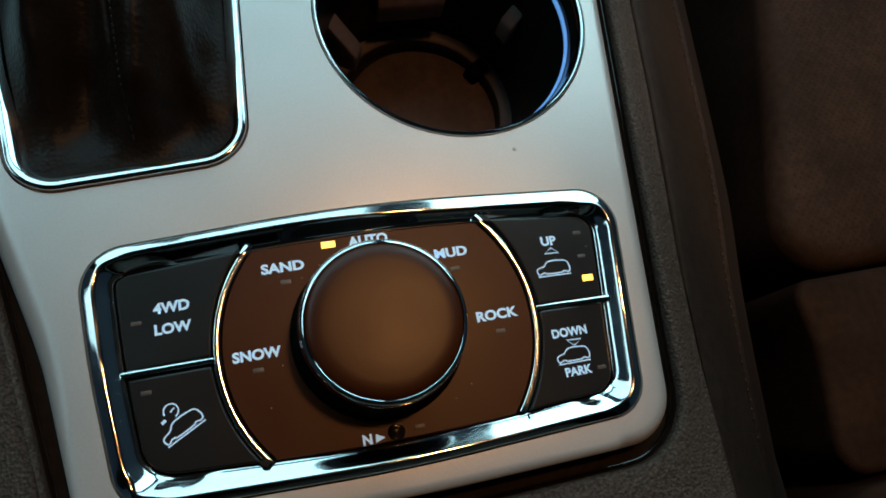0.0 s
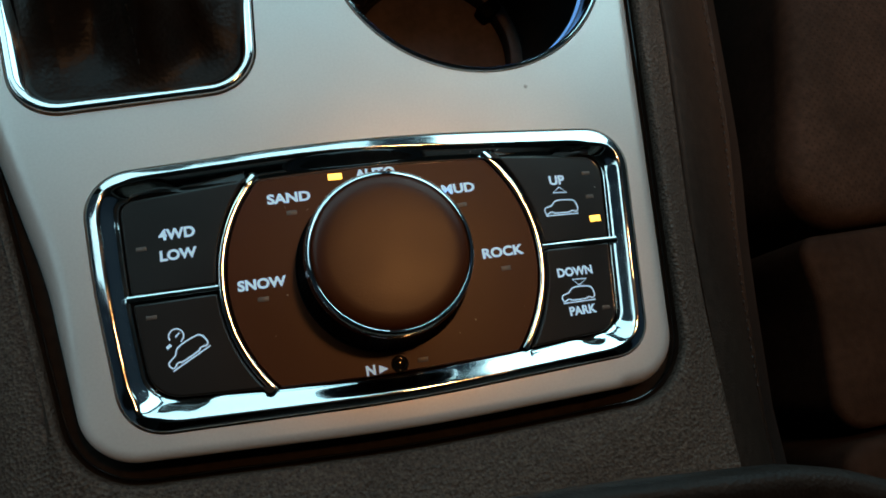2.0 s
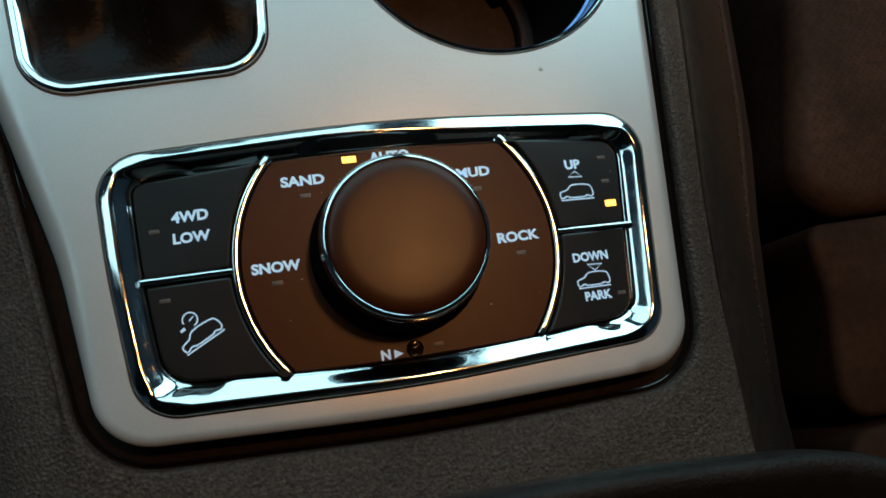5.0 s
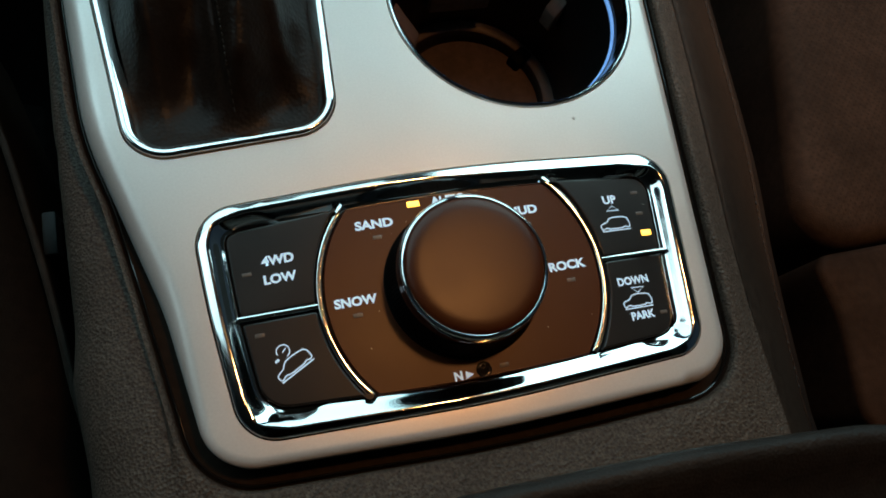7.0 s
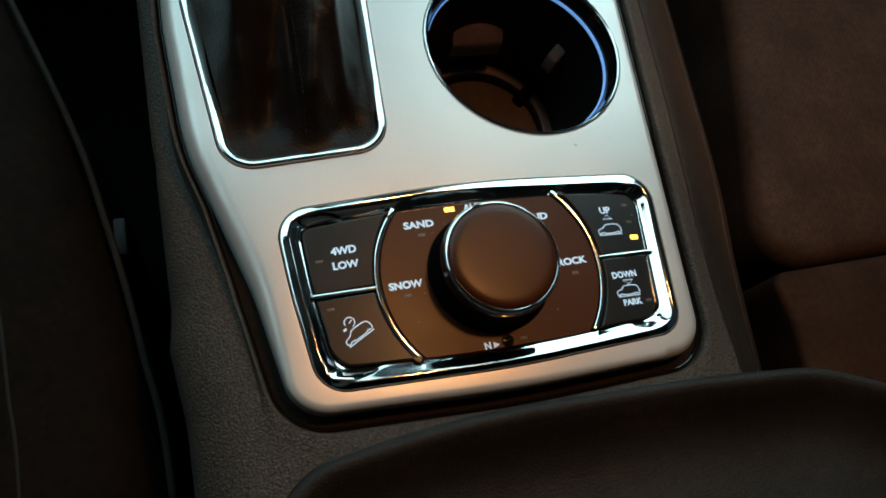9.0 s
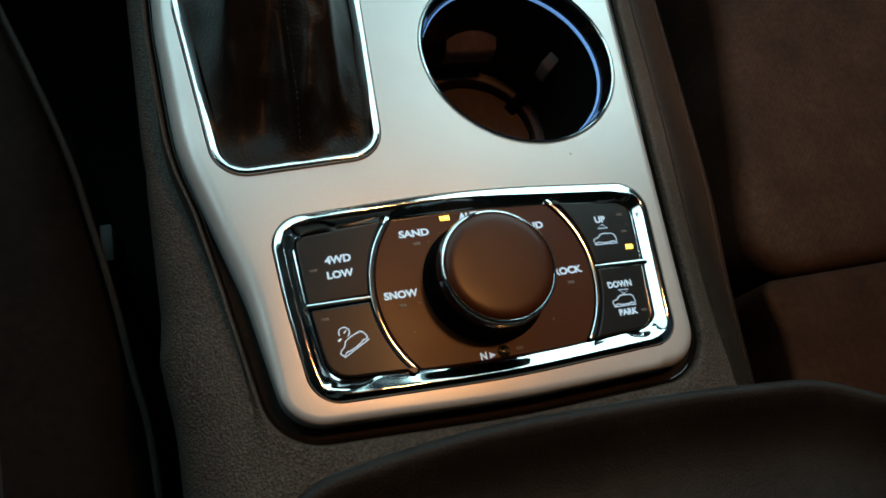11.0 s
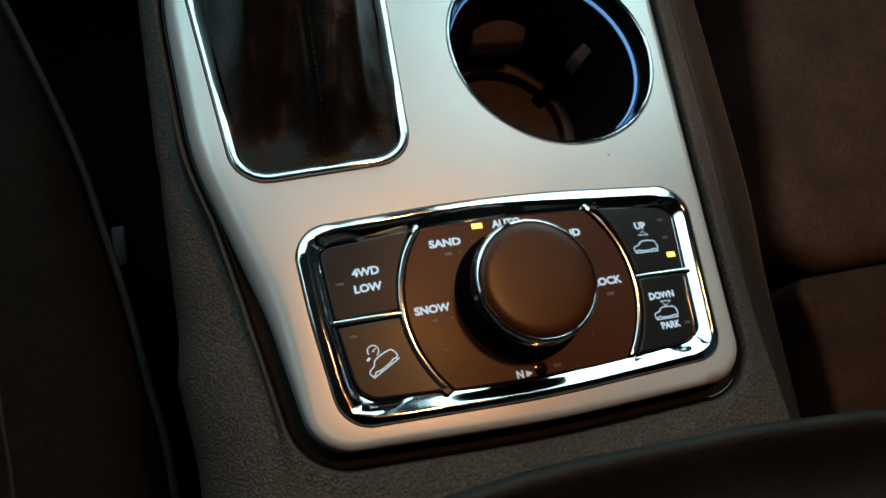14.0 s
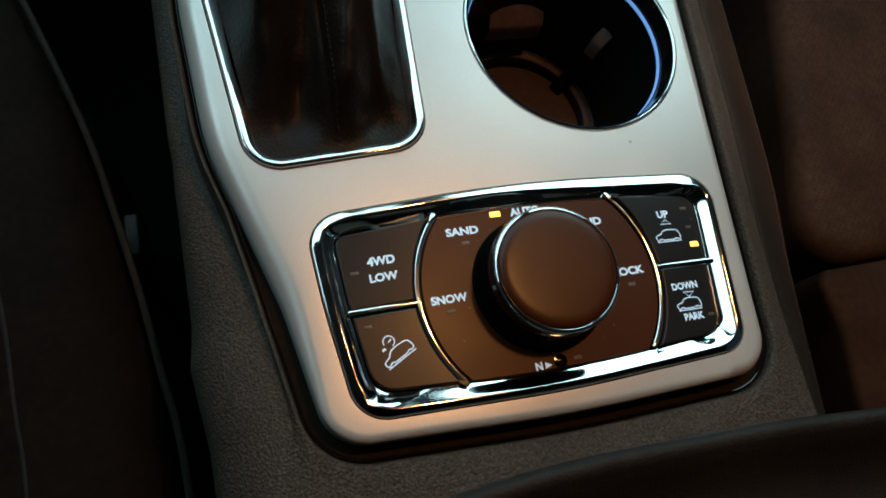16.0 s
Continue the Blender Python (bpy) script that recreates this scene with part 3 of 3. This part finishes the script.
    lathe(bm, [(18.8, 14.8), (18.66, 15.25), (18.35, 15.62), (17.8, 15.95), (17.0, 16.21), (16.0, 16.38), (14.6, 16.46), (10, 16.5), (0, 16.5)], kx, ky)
    knob = bpy.data.objects.new("rotary_knob", None)
    scene.collection.objects.link(knob)
    knob.parent = root
    part("cap", bm, KNOB_LAMPLIT, knob, "soft-touch black knob cap with lamp tint in its colour")
    bm = bmesh.new()
    lathe(bm, [(20.1, 8.6), (20.4, 10.4), (20.4, 12.2), (20.2, 13.6), (19.85, 14.6)], kx, ky)
    part("shoulder", bm, GLOSS_BLACK, knob, "glossy black knob shoulder")
    bm = bmesh.new()
    lathe(bm, [(19.97, 14.6), (19.93, 14.8), (19.80, 14.98), (19.60, 15.17), (19.36, 15.33), (19.12, 15.44), (18.96, 15.49), (18.88, 15.45), (18.85, 14.9)], kx, ky, 160)
    part("trim_ring", bm, CHROME, knob, "thin chrome ring")
    bm = bmesh.new()
    n = 240
    lines = []
    for r, zz, rib in ((22.3, DISC_Z, 0.0), (22.2, 0.5, 0.0), (21.7, 0.9, 0.1), (20.2, 8.4, 0.1), (19.8, 8.8, 0)):
        lines.append([bm.verts.new((kx + (r - rib * (k % 2)) * math.cos(math.tau * k / n), ky + (r - rib * (k % 2)) * math.sin(math.tau * k / n), zz)) for k in range(n)])
    for a, b in zip(lines, lines[1:]):
        bridge(bm, a, b)
    part("skirt", bm, MATT_BLACK, knob, "finely ribbed black knob skirt", smooth=0)


terrain_panel()


# ---- cup holder ----
def cup_holder():
    root = thing("cup_holder", "black cup holder with chrome rim and blue light ring", "cup holder")
    x, y, r = CUP_X, CUP_Y, CUP_R
    bm = bmesh.new()
    lathe(bm, [(r + 0.15, -1.2), (r + 0.12, 0.2), (r - 0.15, 0.6), (r - 0.55, 0.75), (r - 1.0, 0.55), (r - 1.4, -0.1), (r - 1.6, -1.6)], x, y)
    part("rim", bm, CHROME, root, "thin polished chrome rim")
    bm = bmesh.new()
    lathe(bm, [(r - 1.6, -1.4), (r - 1.8, -3.0), (r - 2.3, -6.2)], x, y)
    part("collar", bm, GLOSS_BLACK, root, "glossy black collar under the rim")
    bm = bmesh.new()
    lathe(bm, [(r - 2.25, -6.0), (r - 2.5, -8), (r - 2.8, -12), (r - 3.6, -20), (r - 5.8, -62), (r - 6.5, -70), (0, -70.2)], x, y)
    part("bowl", bm, CUP_PLASTIC, root)
    bm = bmesh.new()
    arc = [radians(-58 + 215 * k / 80) for k in range(81)]
    tube(bm, [Vector((x + (r - 3.0) * math.cos(a), y + (r - 3.0) * math.sin(a), -8.0)) for a in arc], lambda s: 0.12 + 0.62 * math.sin(math.pi * s ** 0.8) ** 0.8, n=10)
    part("light_ring", bm, BLUE_LIGHT, root, "glowing blue light ring")
    # floor mat inside a raised ledge
    bm = bmesh.new()
    lathe(bm, [(30.2, -69.8), (29.9, -66.6), (29.0, -66.2), (0, -66.2)], x + 0.8, y - 0.8)
    part("floor_mat", bm, CUP_MAT, root, "brown-black round rubber mat")
    bm = bmesh.new()
    lathe(bm, [(31.6, -70.0), (31.8, -62.6), (32.4, -62.0), (34.6, -61.8), (36.3, -61.4)], x, y)
    part("ledge", bm, CUP_MAT, root, "narrow ledge round the mat")
    bm = bmesh.new()
    box(bm, 26.5, -3.2, -69.5, 35.5, 3.2, -60.8, 1.2)
    bmesh.ops.rotate(bm, verts=bm.verts, cent=(0, 0, 0), matrix=Matrix.Rotation(radians(31), 3, "Z"))
    bmesh.ops.translate(bm, verts=bm.verts, vec=(x, y, 0))
    part("lug", bm, MATT_BLACK, root, "black locating lug")
    # sprung fingers: wedges whose upper face slopes inwards from the wall
    for turn, half, near, top, low in ((27.5, 3.0, 33.8, -24.5, -32.5), (91, 12.8, 31.5, -30.5, -40.0), (150, 3.2, 27.0, -26.0, -40.0)):
        bm = bmesh.new()
        box(bm, near, -half, low - 9, 39.5, half, top, 0.8)
        for v in bm.verts:
            if v.co.z > (top + low - 9) / 2:
                v.co.z = low + (top - low) * (v.co.x - near) / (39.5 - near) + (v.co.z - top)
        bmesh.ops.rotate(bm, verts=bm.verts, cent=(0, 0, 0), matrix=Matrix.Rotation(radians(turn), 3, "Z"))
        bmesh.ops.translate(bm, verts=bm.verts, vec=(x, y, 0))
        part("finger", bm, LAMPLIT_FINGER, root, "sprung rubber gripping finger")


cup_holder()


# ---- shifter boot ----
def boot_height(x, y):
    u = (x + 57.0) / 32.0
    edge = min(1.0, max(0.0, 1 - abs(u)) * 2.2) * min(1.0, max(0.0, (y - 57) / 14.0)) * min(1.0, max(0.0, (146 - y) / 14.0))
    rise = max(0.0, (y - 62)) * 0.55 * max(0.0, 1 - u * u) ** 0.7
    folds = 5.2 * math.sin(5.0 * u - 0.055 * (y - 60) + 1.2) + 3.2 * math.sin(9.0 * u - 0.035 * (y - 80) * (1 + 0.6 * u))
    folds += 2.6 * noise.noise(Vector((x * 0.06, y * 0.035, 1.7))) + 2.2 * noise.noise(Vector((x * 0.11, y * 0.06, 4.1))) + 0.9 * noise.noise(Vector((x * 0.22, y * 0.13, 7.3)))
    seam = -1.3 * math.exp(-((x + 57) / 0.7) ** 2)
    folds += 3.0 * math.exp(-(((x + 38 + 0.12 * (y - 70)) / 3.0) ** 2)) * min(1.0, max(0.0, (y - 64) / 12)) - 2.2 * math.exp(-(((x + 44) / 4.0) ** 2 + ((y - 100) / 22.0) ** 2))
    return -3.2 + edge * (2.0 + rise + folds + seam)


def shifter_boot():
    root = thing("shifter_boot", "black leather gear lever boot in a chrome frame", "gear boot")
    bm = bmesh.new()
    lofted(bm, BOOT, [(0.1, -1.5), (0, 0.5), (-0.15, 0.95), (-0.45, 1.25), (-0.9, 1.37), (-1.5, 1.30), (-2.1, 1.08), (-2.7, 0.72), (-3.3, 0.2), (-3.8, -0.45), (-4.3, -1.4), (-4.6, -2.4), (-4.8, -4.5)], cap=False)
    part("frame", bm, CHROME, root, "polished chrome frame", smooth=60)
    inner = shifted(BOOT, -4.4)
    cx, cy = -58.0, 104.0
    bm = bmesh.new()
    rings, steps = [], 26
    for k in range(steps):
        s = 1 - k / steps
        rings.append([bm.verts.new((cx + (p.x - cx) * s, cy + (p.y - cy) * s, boot_height(cx + (p.x - cx) * s, cy + (p.y - cy) * s))) for p in inner])
    for a, b in zip(rings, rings[1:]):
        bridge(bm, a, b)
    bm.faces.new(rings[-1])
    leather = part("leather", bm, BOOT_LEATHER, root, "creased soft black leather", smooth=80)
    bm = bmesh.new()
    for side in (1.6,):
        for k in range(42):
            y = 61 + 1.9 * k
            x = -57 + side
            tube(bm, [Vector((x, y, boot_height(x, y) - 0.05)), Vector((x, y + 0.55, boot_height(x, y + 0.55) + 0.22)), Vector((x, y + 1.1, boot_height(x, y + 1.1) - 0.05))], 0.24, n=5)
    tagged(part("stitching", bm, THREAD, leather), kind="stuff")


shifter_boot()


# ---- armrest ----
def armrest():
    root = thing("armrest", "dark leather padded armrest lid behind the console", "armrest")
    bm = bmesh.new()
    base = outline([(-82, -320, 12), (78, -320, 12), (78, -86, 12), (-74, -84, 12)], 4)
    lofted(bm, base, [(0, -4.0), (0, 47.0)])
    part("bin", bm, GRAINED, root, "black grained plastic bin")
    lid = outline([(-90, -330, 40), (104, -330, 40), (104, -76, 40), (62, -58, 60), (20, -54, 300), (-40, -51.5, 300), (-87, -57, 20)], 3)
    bm = bmesh.new()
    lofted(bm, lid, [(-7, 46.5), (-2.0, 47.5), (-0.6, 49), (-0.5, 49.8), (-1.5, 50.0), (-20, 50.0)], base=True)
    part("tray", bm, MATT_BLACK, root, "matt black plastic lid tray", smooth=80)
    # a soft rolled edge, then a shallow trough before the pad rises
    bm = bmesh.new()
    lofted(bm, lid, [(-0.9, 49.9), (0, 52.0), (0, 57.2), (-0.5, 58.5), (-1.5, 59.3), (-2.6, 59.5), (-4.0, 59.0), (-7.0, 56.8), (-11.0, 53.9), (-15.0, 52.3), (-20.0, 52.0), (-26.0, 53.2), (-33.0, 55.4), (-38, 56.8)])
    part("pad", bm, LID_LEATHER, root, "padded dark leather lid pad", smooth=80)


armrest()


# ---- seats ----
def cushion(corners, top, soft, root, name="cushion", label="", mat=SEAT_LEATHER):
    bm = bmesh.new()
    line = outline(corners, 5)
    profile = [(-2, top - 130), (0, top - 60), (0, top - soft)]
    for k in range(1, 7):
        a = math.pi / 2 * k / 6
        profile.append((-soft * (1 - math.cos(a)), top - soft + soft * math.sin(a)))
    profile += [(-soft * 1.8, top + 1.5)]
    lofted(bm, line, profile, base=True)
    return part(name, bm, mat, root, label, smooth=80)


def passenger_seat():
    root = thing("passenger_seat", "dark brown leather passenger seat with padded sections", "seat")
    cushion([(222, 14.5, 28), (640, 14.5, 30), (640, 440, 40), (340, 440, 40), (279, 200, 300)], -124, 14, root, label="punched brown leather cushion", mat=PUNCHED_LEATHER)
    cushion([(214, -84, 15), (640, -84, 20), (640, 11.5, 20), (222.0, 11.5, 10), (225, -22, 80)], -121, 5, root)
    cushion([(196, -330, 30), (640, -330, 20), (640, -88, 24), (211, -88, 15)], -117, 7, root)
    bm = bmesh.new()
    box(bm, 250, -320, -399.5, 630, 420, -252, 10)
    part("base", bm, CARPET, root)


def driver_seat():
    root = thing("driver_seat", "dark leather driver seat with a piped edge", "seat")
    edge = [(-119, -330), (-119, -60), (-126, 14), (-136.5, 74), (-150, 130), (-190, 250)]
    cushion([(-600, -330, 30), (-119, -330, 40), (-119, -60, 200), (-126, 14, 200), (-136.5, 74, 200), (-150, 130, 200), (-187, 250, 60), (-600, 300, 20)], -72, 26, root)
    bm = bmesh.new()
    tube(bm, [Vector((p.x + 0.4, p.y, -82)) for p in smooth_line(edge, False, 10)], 1.5)
    part("piping", bm, PAD_LEATHER, root, "thin leather piping")
    bm = bmesh.new()
    tube(bm, [Vector((p.x, p.y, -71.2)) for p in smooth_line([(-166, -200), (-168, -40), (-171, 2), (-175, 44), (-186, 96), (-204, 150)], False, 10)], 0.9)
    part("seam", bm, THREAD, root, "dark sewn seam")
    bm = bmesh.new()
    box(bm, -590, -320, -399.5, -160, 200, -200, 10)
    part("base", bm, CARPET, root)


passenger_seat()
driver_seat()


def belt_buckle():
    root = thing("seat_belt_buckle", "grey seat belt buckle beside the driver seat", "buckle")
    bm = bmesh.new()
    box(bm, -133, 58, -300, -129.5, 79, -100, 1.5)
    part("stalk", bm, MATT_BLACK, root)
    bm = bmesh.new()
    box(bm, -135.0, 62, -114, -129.8, 80, -94, 0.8)
    part("housing", bm, GREY_PLASTIC, root)


belt_buckle()
